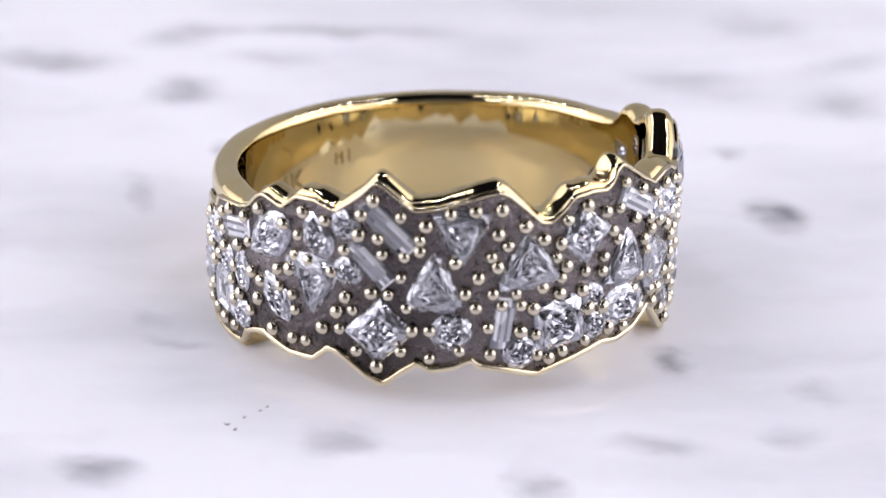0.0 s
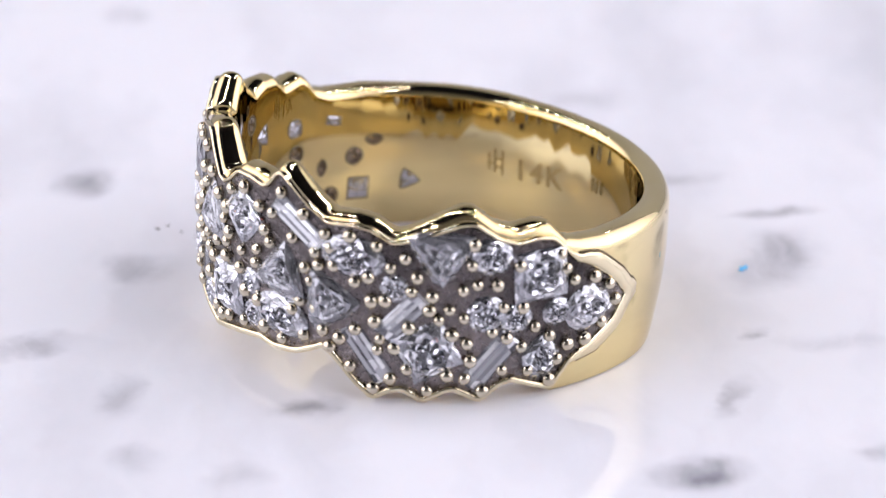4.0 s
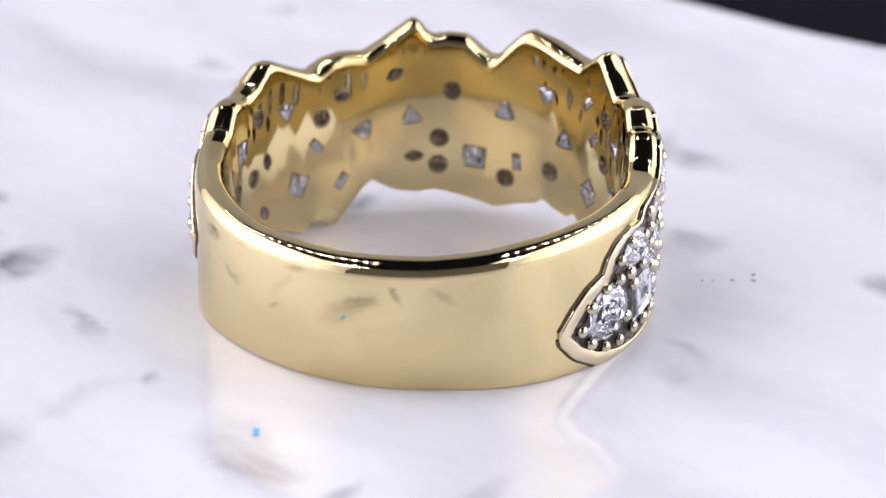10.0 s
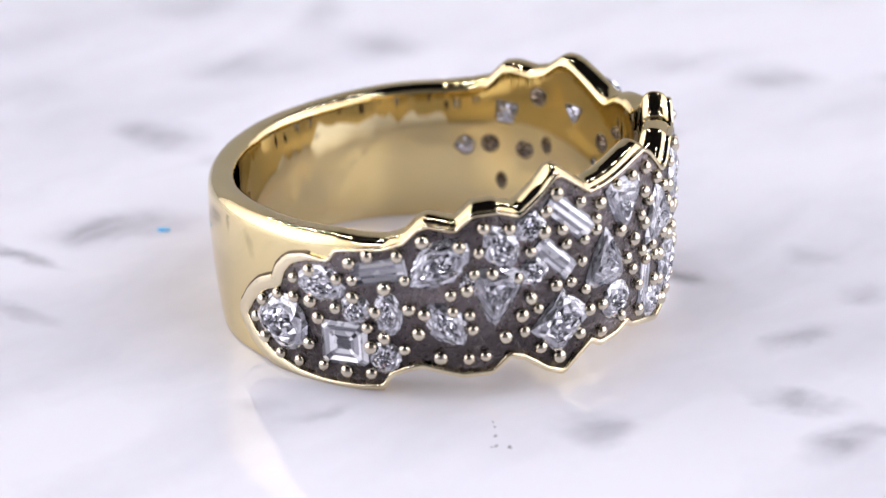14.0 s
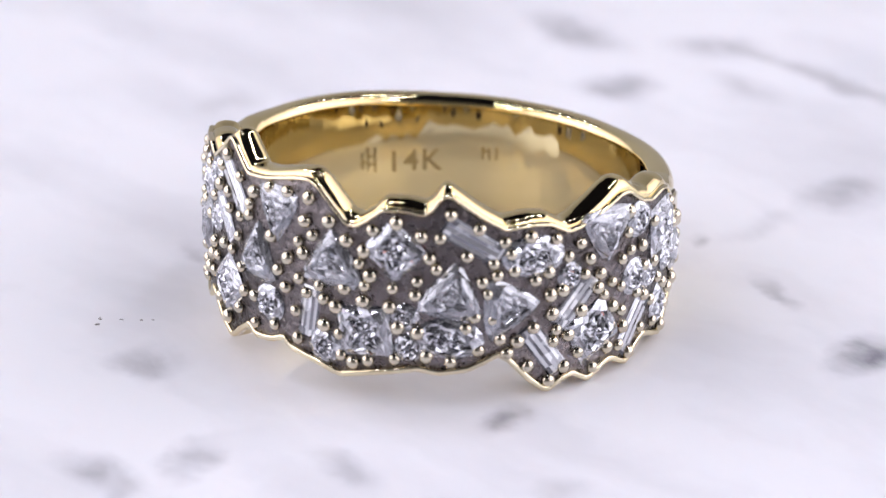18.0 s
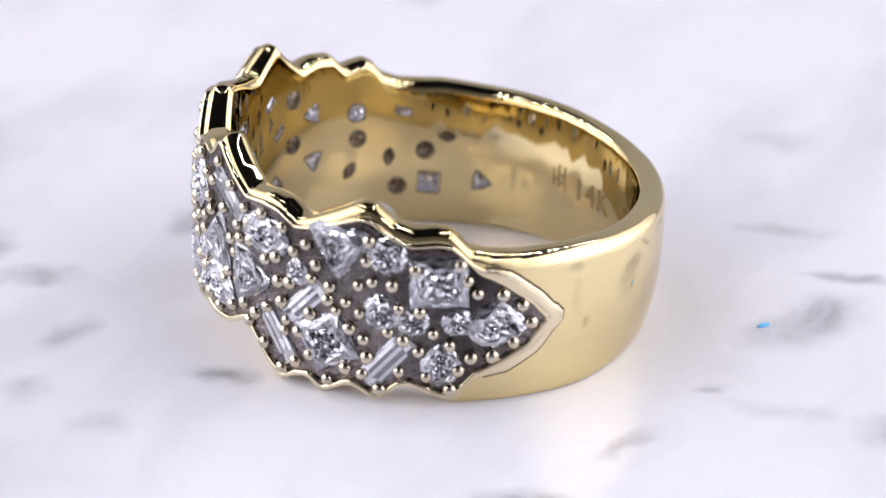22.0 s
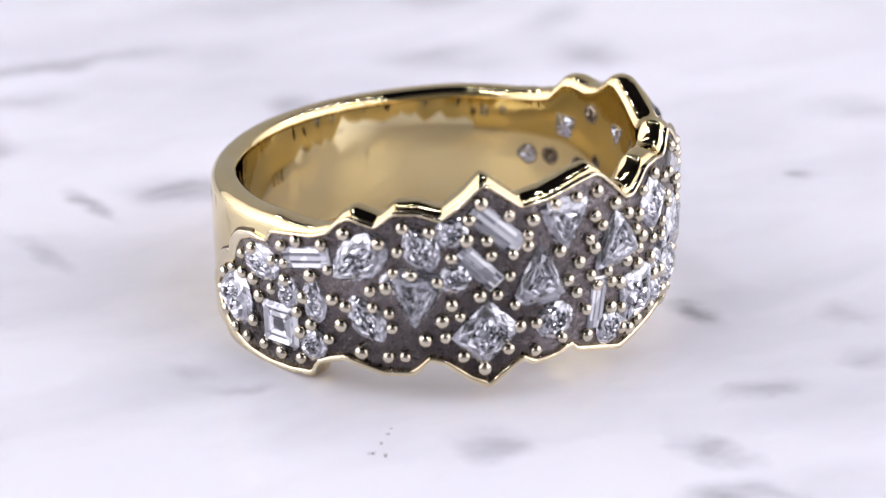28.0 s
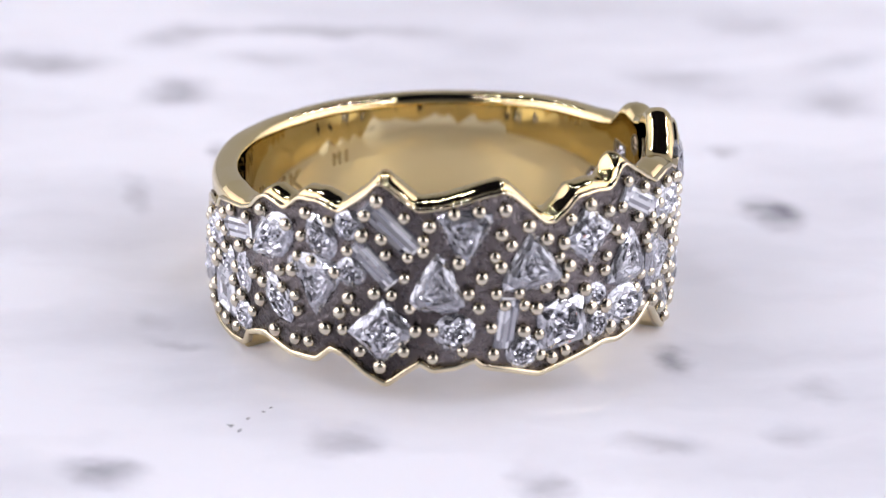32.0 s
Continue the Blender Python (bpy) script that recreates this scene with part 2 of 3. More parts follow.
def bulb_panel(x, y, z, turn, cols, rows, glow):
    """A black board with rows of round bulbs, hung from the ceiling."""
    board = tagged(new("light_panel"), "black board with rows of round white bulbs, lit", "light panel", "light panels of the photo box")
    board.matrix_basis = pose(x, y, z, 0, 0, turn)
    hx, hy = GAP * (cols - 1) / 2, GAP * (rows - 1) / 2
    part("board", box(bmesh.new(), -hx - 0.008, hx + 0.008, -hy - 0.008, hy + 0.008, 0.0, 0.006, 0.002), black_plastic, board)
    part("hanger", box(bmesh.new(), -0.003, 0.003, -0.003, 0.003, 0.006, 0.36 - z), black_plastic, board)
    bm = bmesh.new()
    bmesh.ops.create_circle(bm, cap_ends=True, segments=14, radius=BULB_R)
    for f in bm.faces:
        f.normal_flip()
    me = bpy.data.meshes.new("bulb")
    bm.to_mesh(me)
    bm.free()
    me.materials.append(glow)
    for i in range(cols):
        for k in range(rows):
            part_of("bulb", me, board, "", pose(-hx + GAP * i, -hy + GAP * k, -0.0006))
    return board


BULB_R, GAP = 0.0038, 0.0185
bulb_panel(-0.130, 0.085, 0.25, -58, 15, 1, bulb)
bulb_panel(0.130, 0.085, 0.25, 58, 15, 1, bulb)
bulb_panel(-0.145, -0.165, 0.185, 0, 4, 4, dim_bulb)
bulb_panel(0.145, -0.165, 0.185, 0, 4, 4, dim_bulb)

# ---- turntable and slab ----
turntable = tagged(new("turntable"), "round black display turntable under the marble slab", "turntable")
turntable.location = (0.04 * MM, -0.60 * MM, FLOOR_Z)
bm = bmesh.new()
bmesh.ops.create_cone(bm, cap_ends=True, segments=64, radius1=0.036, radius2=0.036, depth=0.014)
bmesh.ops.translate(bm, verts=bm.verts, vec=(0, 0, 0.007))
part("base", bm, black_plastic, turntable)
bm = bmesh.new()
bmesh.ops.create_cone(bm, cap_ends=True, segments=64, radius1=0.034, radius2=0.034, depth=0.0078)
bmesh.ops.translate(bm, verts=bm.verts, vec=(0, 0, 0.01792))
part("platter", bm, black_plastic, turntable)

SLAB_TURN = 10.5
AXIS = (0.04 * MM, -0.60 * MM)  # where the turntable's spindle stands


def make_slab():
    """A marble tile with a hand-cut, slightly uneven near edge."""
    bm = bmesh.new()
    n = 90
    x0, x1, y0, y1 = -0.060, 0.060, -0.0404, 0.085
    loop = []
    for i in range(n):
        x = x0 + (x1 - x0) * i / n
        back = 0.43 * max(0.0, min(-0.0015 - x, 0.022))  # the corner is cut off at a slant
        loop.append((x, y0 - back + 0.0003 * noise.noise(Vector((x * 140, 0, 0)))))
    loop += [(x1, y0), (x1, y1), (x0, y1)]
    top = [bm.verts.new((*p, 0)) for p in loop]
    bm.faces.new(top)
    low = bmesh.ops.extrude_face_region(bm, geom=bm.faces[:])
    bmesh.ops.translate(bm, verts=[v for v in low["geom"] if isinstance(v, bmesh.types.BMVert)], vec=(0, 0, -0.008))
    bmesh.ops.recalc_face_normals(bm, faces=bm.faces)
    rim = [e for e in bm.edges if all(abs(v.co.z) < 1e-6 for v in e.verts)]
    bmesh.ops.bevel(bm, geom=rim, offset=0.0006, segments=2, affect="EDGES")
    bmesh.ops.rotate(bm, verts=bm.verts, matrix=Matrix.Rotation(radians(SLAB_TURN), 3, "Z"))
    me = bpy.data.meshes.new("marble_slab")
    bm.to_mesh(me)
    bm.free()
    me.materials.append(marble)
    return tagged(new("marble_slab", me), "polished white marble slab with soft grey veins", "marble slab")


slab = make_slab()
slab.location = (0, 0, SLAB_TOP)

# ---- the ring ----
RING_X, RING_Y = 0.000386, 0.000100
K = 0.0007722  # ring units to metres
R_SHANK = 12.98 * K
R_FIELD = 13.0 * K
R_BAND = 12.93 * K
R_IN = 11.1 * K
OVAL_X, OVAL_Y = 0.994, 1.015  # the ring is a little oval
COMFORT = 0.27 * K
FOOT = -0.16
TAPER = 0.72 * K  # the plain shank narrows towards its lower edge

ring = tagged(new("ring"), "wide yellow gold ring with zigzag edges and mixed-cut diamonds", "ring")
ring.location = (RING_X, RING_Y, 0)

# outline of the set field: turn round the ring in degrees, height in ring units
TOP_A = ((-187.8, 2.32), (-185.1, 3.24), (-181.3, 4.14), (-175.5, 4.80), (-174.7, 5.65), (-172.0, 6.44), (-167.5, 6.94), (-161.4, 7.14), (-159.8, 7.81), (-154.2, 8.07), (-147.6, 8.32), (-143.2, 8.72), (-140.1, 9.51), (-137.7, 9.80), (-131.1, 9.51), (-126.9, 10.38), (-121.5, 10.49), (-115.8, 10.14), (-110.1, 11.16), (-106.2, 12.07), (-104.4, 11.98), (-96.6, 10.72), (-90.5, 10.94), (-81.0, 11.55), (-76.4, 11.73))
TOP_B = ((-74.0, 11.48), (-69.0, 10.41), (-66.1, 9.76), (-63.5, 9.70), (-60.3, 10.18), (-57.1, 10.82), (-51.6, 10.88), (-47.4, 10.71), (-45.2, 10.99), (-43.4, 11.61), (-41.7, 11.81), (-39.5, 11.50), (-33.6, 10.52), (-28.1, 9.77), (-21.6, 9.89), (-17.0, 9.75), (-12.0, 9.13), (-8.6, 9.25), (-1.5, 9.79), (4.7, 10.29), (7.6, 10.24), (13.0, 9.33), (17.5, 9.00), (23.1, 9.13), (26.6, 8.99), (29.8, 8.26), (33.3, 7.40), (36.0, 7.12), (40.0, 6.50), (46.0, 5.35), (49.2, 4.46))
LOW_A = ((-187.8, 2.11), (-184.4, 1.28), (-178.3, 0.53), (-169.8, 0.04), (-161.5, -0.06), (-153.6, 0.05), (-147.8, 0.25), (-146.8, 0.95), (-142.6, 1.43), (-138.7, 1.70), (-129.1, 1.18), (-122.1, 1.29), (-118.0, 2.19), (-114.1, 1.97), (-108.0, 1.03), (-103.7, 0.61), (-99.4, 1.44), (-95.5, 2.07), (-92.5, 1.64), (-87.1, 1.84), (-82.5, 2.29), (-80.8, 1.87), (-73.5, 1.48), (-66.6, 1.02), (-59.0, 1.41), (-51.1, 1.74), (-47.6, 1.88), (-42.8, 1.65))
LOW_B = ((-36.0, 1.83), (-31.6, 2.29), (-28.8, 2.63), (-25.9, 2.17), (-20.1, 0.41), (-16.2, -0.30), (-12.5, 0.18), (-9.1, 0.34), (-4.5, -0.30), (0.8, 0.34), (3.0, 0.40), (8.8, -0.29), (13.2, 0.54), (16.5, 0.76), (23.1, 0.15), (26.6, 0.0), (28.6, 0.75), (31.3, 1.51), (38.5, 2.31), (44.9, 3.10), (49.2, 4.30))
PHI0, PHI1 = -187.8, 49.2
SHANK_TOP = ((-200, 7.86), (-185, 8.10), (-172, 8.25), (-160, 8.50), (-150, 8.60), (20, 8.70), (30, 8.62), (36, 8.25), (44, 8.00), (52, 7.92), (60, 7.82), (75, 7.55), (85, 7.43), (110, 7.34), (135, 7.44), (150, 7.64), (160, 7.86))


def line(points, phi):
    return float(np.interp(phi, [p[0] for p in points], [p[1] for p in points]))


def soft(points, phi, spread=0.6):
    """The outline with its corners rounded a little."""
    return sum(line(points, phi + d * spread) * w for d, w in ((-1, 0.2), (-0.5, 0.2), (0, 0.2), (0.5, 0.2), (1, 0.2)))


def field_top(phi):
    return soft(TOP_A + TOP_B, phi)


def field_low(phi):
    return soft(LOW_A + LOW_B, phi) + 0.13 + 0.31 * max(0.0, min(1.0, (phi + 26) / 6, (30 - phi) / 6))


def band_edges(phi):
    """Lower and upper edge of the whole band, in ring units; phi from -200 to 160."""
    up = line(SHANK_TOP, phi) + 0.24
    low = FOOT
    if PHI0 < phi < PHI1:
        crest = field_top(phi) + 0.55 + 0.30 * max(0.0, min(1.0, (phi + 10) / 12, (40 - phi) / 6))
        if -161.5 < phi < 36.5:
            up = crest
            if phi < -142:
                up += max(0.0, line(SHANK_TOP, phi) + 0.24 - up) * min(1.0, (-142 - phi) / 18)
            if phi > 24.0:
                up = max(up, line(SHANK_TOP, phi) + 0.24)
        dip = field_low(phi) - 0.37
        if -148 < phi < 26.8:
            low = max(dip, FOOT)
    return low, up


def dome(z):
    """How far the outer wall falls back above and below its middle; z in metres."""
    d = (z / K - 5) / 5.5
    return (0.22 if d > 0 else 0.06) * min(1.6, d * d) * K


def spot(r, phi, z):
    a = radians(phi)
    wide = OVAL_X + 0.018 * max(0.0, min(1.2, (z / K - 3) / 5))  # its sides lean outward towards the upper edge
    return (r * math.cos(a) * wide, r * math.sin(a) * OVAL_Y, z)


def wrap(phi):
    return (phi + 200) % 360 - 200


def crest_line(phi):
    """The upper edge, smoothed along the ring, in metres."""
    near = sum(band_edges(wrap(phi + d))[1] for d in (-12, -8, -4, 0, 4, 8, 12)) / 7
    return (0.6 * near + 0.4 * band_edges(phi)[1]) * K


def inner_flare(z, low, crest, phi):
    """How far the inner wall curves outward near its upper and lower edge."""
    top = max(0.0, (z - (crest - 4.3 * K)) / (4.3 * K))
    foot = max(0.0, (low + 2.2 * K - z) / (2.2 * K))
    front = max(0.0, min(1.0, (phi + 180) / 40, (58 - phi) / 40))
    return COMFORT * (1 - 0.65 * front) * min(top, 0.95) ** 2 + 0.5 * COMFORT * foot ** 2


def make_band():
    """The gold body: one rounded section carried round the ring between its lower and upper edge."""
    steps = 720
    verts, faces = [], []
    section = None
    for i in range(steps):
        phi = -200 + 360 * i / steps
        low, up = (v * K for v in band_edges(phi))
        ro = R_BAND
        ri = R_IN
        f = max(0.0, min(1.0, (phi + 168) / 12, (43 - phi) / 12))  # 1 along the set front
        bo, bi, bv, bl = (0.80 - 0.06 * f) * K, (0.52 + 0.10 * f) * K, 0.60 * K, 0.16 * K
        bw = (0.92 - 0.32 * f) * K  # the outer edge falls off lower
        crest = crest_line(phi)
        pts = []
        lean = max(0.0, min(1.0, (phi % 360 - 52) / 36, (169 - phi % 360) / 36))
        lean = TAPER * lean * lean * (3 - 2 * lean)
        for k in range(8):  # outer upper edge
            a = math.pi / 2 * k / 7
            pts.append((ro - dome(up - bw) - bo + bo * math.cos(a), up - bw + bw * math.sin(a)))
        for k in range(8):  # inner upper edge
            a = math.pi / 2 * k / 7
            pts.append((ri + inner_flare(up - bv, low, crest, phi) + bi - bi * math.sin(a), up - bv + bv * math.cos(a)))
        for k in range(1, 16):
            z = up - bv + (low + bl - (up - bv)) * k / 16
            pts.append((ri + inner_flare(z, low, crest, phi), z))
        for k in range(4):  # inner lower edge
            a = math.pi / 2 * k / 3
            pts.append((ri + inner_flare(low + bl, low, crest, phi) + bl - bl * math.cos(a), low + bl - bl * math.sin(a)))
        for k in range(4):  # outer lower edge
            a = math.pi / 2 * k / 3
            pts.append((ro - lean - dome(low + bl) - bl + bl * math.sin(a), low + bl - bl * math.cos(a)))
        for k in range(1, 12):
            z = low + bl + (up - bw - (low + bl)) * k / 12
            pts.append((ro - dome(z) - lean * (1 - k / 12) ** 2.8, z))
        section = len(pts)
        verts += [spot(r, phi, z) for r, z in pts]
    for i in range(steps):
        j = (i + 1) % steps
        for k in range(section):
            l = (k + 1) % section
            faces.append((i * section + k, j * section + k, j * section + l, i * section + l))
    return to_mesh("band", verts, faces, [gold])


part_of("band", make_band(), ring, "polished yellow gold band")


def make_field():
    """The darkened metal between the stones: a curved plate with its outline."""
    cols, rows = 600, 24
    w = rows + 1
    verts, faces = [], []
    for i in range(cols + 1):
        phi = PHI0 + (PHI1 - PHI0) * i / cols
        lo, hi = field_low(phi), field_top(phi)
        hi = max(hi, lo + 0.02)
        for k in range(rows + 1):
            z = lo + (hi - lo) * k / rows
            bumpy = 0.05 * noise.noise(Vector((phi * 0.35, z * 1.6, 3.0)))
            verts.append(spot(R_FIELD + bumpy * K - dome(z * K), phi, z * K))
    for i in range(cols):
        for k in range(rows):
            faces.append((i * w + k, (i + 1) * w + k, (i + 1) * w + k + 1, i * w + k + 1))
    n = len(verts)
    edge = [i * w for i in range(cols + 1)] + [cols * w + k for k in range(1, w)] + [i * w + rows for i in range(cols - 1, -1, -1)] + [k for k in range(rows - 1, 0, -1)]
    verts += [(verts[q][0] * 0.985, verts[q][1] * 0.985, verts[q][2]) for q in edge]  # the plate's turned-in edge
    m = len(edge)
    for q in range(m):
        r = (q + 1) % m
        faces.append((edge[q], n + q, n + r, edge[r]))
    return to_mesh("setting_plate", verts, faces, [rhodium])


def make_rim():
    """The bright gold border: a rounded strip that follows the outline of the plate, wider round the two tails."""
    pts = []
    n = 460
    for i in range(n + 1):
        phi = PHI0 + (PHI1 - PHI0) * i / n
        pts.append((phi, field_top(phi)))
    for i in range(n, -1, -1):
        phi = PHI0 + (PHI1 - PHI0) * i / n
        pts.append((phi, field_low(phi)))
    unit = 13.0 * math.pi / 180
    flat = [Vector((p * unit, z)) for p, z in pts]
    even = []  # evenly spaced points
    carry = 0.0
    gap = 0.10
    for a, b in zip(flat, flat[1:] + flat[:1]):
        d = (b - a).length
        while carry <= d and d > 1e-9:
            even.append(a.lerp(b, carry / d))
            carry += gap
        carry -= d
    n = len(even)
    verts, faces = [], []
    seam_v, seam_f = [], []
    for i in range(n):
        tangent = (even[(i + 2) % n] - even[i - 2])
        tangent.normalize()
        side = Vector((-tangent.y, tangent.x))  # away from the plate
        phi = even[i].x / unit
        tail = max(0.0, min(1.0, (phi - 31) / 7), min(1.0, (-163 - phi) / 14))
        width = 0.20 + 0.13 * max(0.0, -side.y) * (1 - tail) + (0.6 if side.x < 0 else 0.66) * tail
        width *= 1 + 0.32 * tail * max(0.0, (side.x - 0.77) / 0.23)  # drawn out to a point
        proud = 0.17
        prof = ((-0.04, -0.30), (-0.04, proud - 0.10), (0.0, proud - 0.03), (0.05, proud), (width * 0.5, proud + 0.01), (width - 0.08, proud), (width - 0.03, proud - 0.03), (width, proud - 0.12), (width, -0.30))
        for s, h in prof:
            q = even[i] + side * s
            verts.append(spot(R_SHANK + h * K - dome(max(q.y, FOOT) * K), q.x / unit, max(q.y, FOOT) * K))
        if tail > 0.25:
            at = len(seam_v)
            for s, h in ((width - 0.02, -0.1), (width - 0.02, 0.03), (width + 0.11, 0.03), (width + 0.11, -0.1)):
                q = even[i] + side * s
                seam_v.append(spot(R_SHANK + h * K - dome(max(q.y, FOOT) * K), q.x / unit, max(q.y, FOOT) * K))
            seam_f.append((i, at))
    w = 9
    for i in range(n):
        j = (i + 1) % n
        for k in range(w):
            l = (k + 1) % w
            faces.append((i * w + k, i * w + l, j * w + l, j * w + k))
    strips = []
    for (i, p), (j, q) in zip(seam_f, seam_f[1:]):
        if j == i + 1:
            strips += [(p + k, p + k + 1, q + k + 1, q + k) for k in range(3)]
    part_of("seam", to_mesh("seam", seam_v, strips, [seam_metal]), ring, "thin dark seam round the rim's tails")
    return to_mesh("rim", verts, faces, [gold_rim])


part_of("rim", make_rim(), ring, "bright gold zigzag rim round the stones")


def on_ring(r, phi, z, turn=0.0, inward=False, lean=0.0):
    """A pose on the ring's wall: x along it, y up, z outward (or inward)."""
    a = radians(phi)
    out = Vector((math.cos(a), math.sin(a), 0))
    along = Vector((-math.sin(a), math.cos(a), 0))
    up = Vector((0, 0, 1))
    if not inward:
        slope = (dome(z + 0.01 * MM) - dome(z - 0.01 * MM)) / (0.02 * MM)
        up = (up - out * slope).normalized()
        out = along.cross(up)
        r -= dome(z)
    else:
        up = (up + out * lean).normalized()
        out = along.cross(up)
    m = Matrix((along, up, out)).transposed().to_4x4()
    m.translation = Vector(spot(r, phi, z))
    if inward:
        return m @ pose(0, 0, 0, 0, 180, 0) @ pose(0, 0, 0, 0, 0, 180 - turn)
    return m @ pose(0, 0, 0, 0, 0, turn)


def outline(kind):
    """The girdle of a cut, in a box from -1 to 1; the tip points along x."""
    if kind in ("round", "oval"):
        return [(math.cos(2 * math.pi * i / 20), math.sin(2 * math.pi * i / 20)) for i in range(20)]
    if kind == "pear":
        out = []
        for i in range(24):
            a = 2 * math.pi * i / 24
            x = math.cos(a)
            out.append((x, math.sin(a) * (1 - 0.55 * max(0, x) ** 1.5) * 1.05))
        return out
    if kind == "marquise":
        return [(math.cos(2 * math.pi * i / 16), math.sin(2 * math.pi * i / 16) * (1 - 0.35 * abs(math.cos(2 * math.pi * i / 16)) ** 2)) for i in range(16)]
    if kind == "trillion":
        tips = [(1.0, 0.0), (-0.82, 1.0), (-0.82, -1.0)]
        out = []
        for a, b in zip(tips, tips[1:] + tips[:1]):
            for k in range(8):
                f = 0.06 + 0.88 * k / 7
                p = Vector(a).lerp(Vector(b), f)
                p *= 1 + 0.24 * math.sin(math.pi * f)
                out.append((p.x, p.y))
        return out
    if kind == "princess":
        out = []
        tips = [(1, 1), (-1, 1), (-1, -1), (1, -1)]
        for a, b in zip(tips, tips[1:] + tips[:1]):
            out += [tuple(Vector(a).lerp(Vector(b), f)) for f in (0.04, 0.22, 0.41, 0.59, 0.78, 0.96)]
        return out
    cut = 0.22 if kind == "emerald" else 0.05
    return [(1, 1 - cut), (1 - cut, 1), (-1 + cut, 1), (-1, 1 - cut), (-1, -1 + cut), (-1 + cut, -1), (1 - cut, -1), (1, -1 + cut)]


def girdle_of(kind):
    """The girdle of a cut in a few even steps; corners fall on even places."""
    if kind == "trillion":
        return outline(kind)[::2]
    if kind == "princess":
        tips, steps, bulge = [(1, 1), (-1, 1), (-1, -1), (1, -1)], 4, 0.02
    else:
        whole = outline(kind)
        return [tuple(Vector(whole[int(len(whole) * i / 16)]).lerp(Vector(whole[(int(len(whole) * i / 16) + 1) % len(whole)]), len(whole) * i / 16 % 1)) for i in range(16)]
    out = []
    for a, b in zip(tips, tips[1:] + tips[:1]):
        for k in range(steps):
            p = Vector(a).lerp(Vector(b), k / steps) * (1 + bulge * math.sin(math.pi * k / steps))
            out.append((p.x, p.y))
    return out


def gem_mesh(kind, length, width, seed):
    """A cut stone: girdle and crown, and under the table the star of small facets that the cut shows from above."""
    rng = random.Random(seed)
    hx, hy = length / 2, width / 2
    size = min(length, width)
    verts, faces = [], []

    def ring_of(shape, sx, sy, heights):
        start = len(verts)
        verts.extend((x * hx * sx, y * hy * sy, h * size) for (x, y), h in zip(shape, heights))
        return start

    def join(a, b, n, split=0):
        for i in range(n):
            j = (i + 1) % n
            p, q, r, t = a + i, a + j, b + j, b + i
            if split == 0:
                faces.append((p, q, r, t))
            elif (i + split) % 2:
                faces.extend([(p, q, r), (p, r, t)])
            else:
                faces.extend([(p, q, t), (q, r, t)])

    if kind in ("baguette", "emerald"):
        shape = outline(kind)
        n = len(shape)
        base = ring_of(shape, 0.97, 0.97, [-0.22] * n)
        girdle = ring_of(shape, 1, 1, [0.0] * n)
        inset = 0.09 * size
        sx, sy = 1 - inset / hx, 1 - inset / hy
        table = ring_of(shape, sx, sy, [0.05] * n)
        join(base, girdle, n)
        join(girdle, table, n)
        if kind == "emerald":  # steps one inside the other
            last = table
            for inset, h in ((0.24, 0.085), (0.40, 0.04), (0.58, 0.075), (0.76, 0.05)):
                d = inset * size / 2
                now = ring_of(shape, 1 - d / hx, 1 - d / hy, [h + rng.uniform(-0.01, 0.01) for _ in range(n)])
                join(last, now, n)
                last = now
            faces.append(tuple(range(last, last + n)))
        # a baguette's long steps lie side by side, their ends turned up
        xs, ys = hx * sx * 0.99, hy * sy * 0.99
        bars = 5 if kind == "baguette" else 0
        heights = [0.05, 0.015, 0.06, 0.02, 0.055, 0.01]
        last = None
        for k in range(bars + 1 if bars else 0):
            f = -1 + 2 * (k + (rng.uniform(-0.18, 0.18) if 0 < k < bars else 0)) / bars
            h = heights[k] + rng.uniform(-0.012, 0.012)
            end = size * (0.30 + 0.16 * abs(f)) / hx
            row = len(verts)
            for x, lift in ((-1, 0.02), (-1 + end, 0.0), (1 - end, 0.0), (1, 0.02)):
                verts.append((xs * x, ys * f, (h + lift) * size))
            if last is not None:
                for q in range(3):
                    faces.append((last + q, last + q + 1, row + q + 1, row + q))
            last = row
    else:
        shape = girdle_of(kind)
        n = len(shape)
        mids = [tuple((Vector(p) + Vector(q)) / 2) for p, q in zip(shape, shape[1:] + shape[:1])]
        base = ring_of(shape, 0.97, 0.97, [-0.22] * n)
        girdle = ring_of(shape, 1, 1, [0.0] * n)
        join(base, girdle, n)
        last = girdle
        # scale, height, how far every second point rises and falls, scatter, turned by half a step
        dull = kind == "trillion"
        for k, (scale, h, wave, loose) in enumerate(((0.88, 0.05, 0.010, 0.008), (0.74, 0.085, 0.014, 0.012), (0.61, 0.105, 0.020, 0.016), (0.47, 0.09, 0.028, 0.020), (0.34, 0.10, 0.028, 0.020), (0.21, 0.095, 0.022, 0.016), (0.09, 0.09, 0.014, 0.010))):
            ease = 0.6 if dull else 1.0
            heights = [h + ease * (wave * (1 if (i + k // 2) % 2 else -1) + rng.uniform(-loose, loose)) for i in range(n)]
            now = ring_of(mids if k % 2 == 0 else shape, scale, scale, heights)
            join(last, now, n, 1 + (k // 2) % 2)
            last = now
        c = len(verts)
        verts.append((rng.uniform(-0.04, 0.04) * hx, rng.uniform(-0.04, 0.04) * hy, 0.09 * size))
        faces.extend((last + i, last + (i + 1) % n, c) for i in range(n))
    loose, count = [], 0
    for f in faces:  # every facet with edges of its own
        loose.append(tuple(range(count, count + len(f))))
        count += len(f)
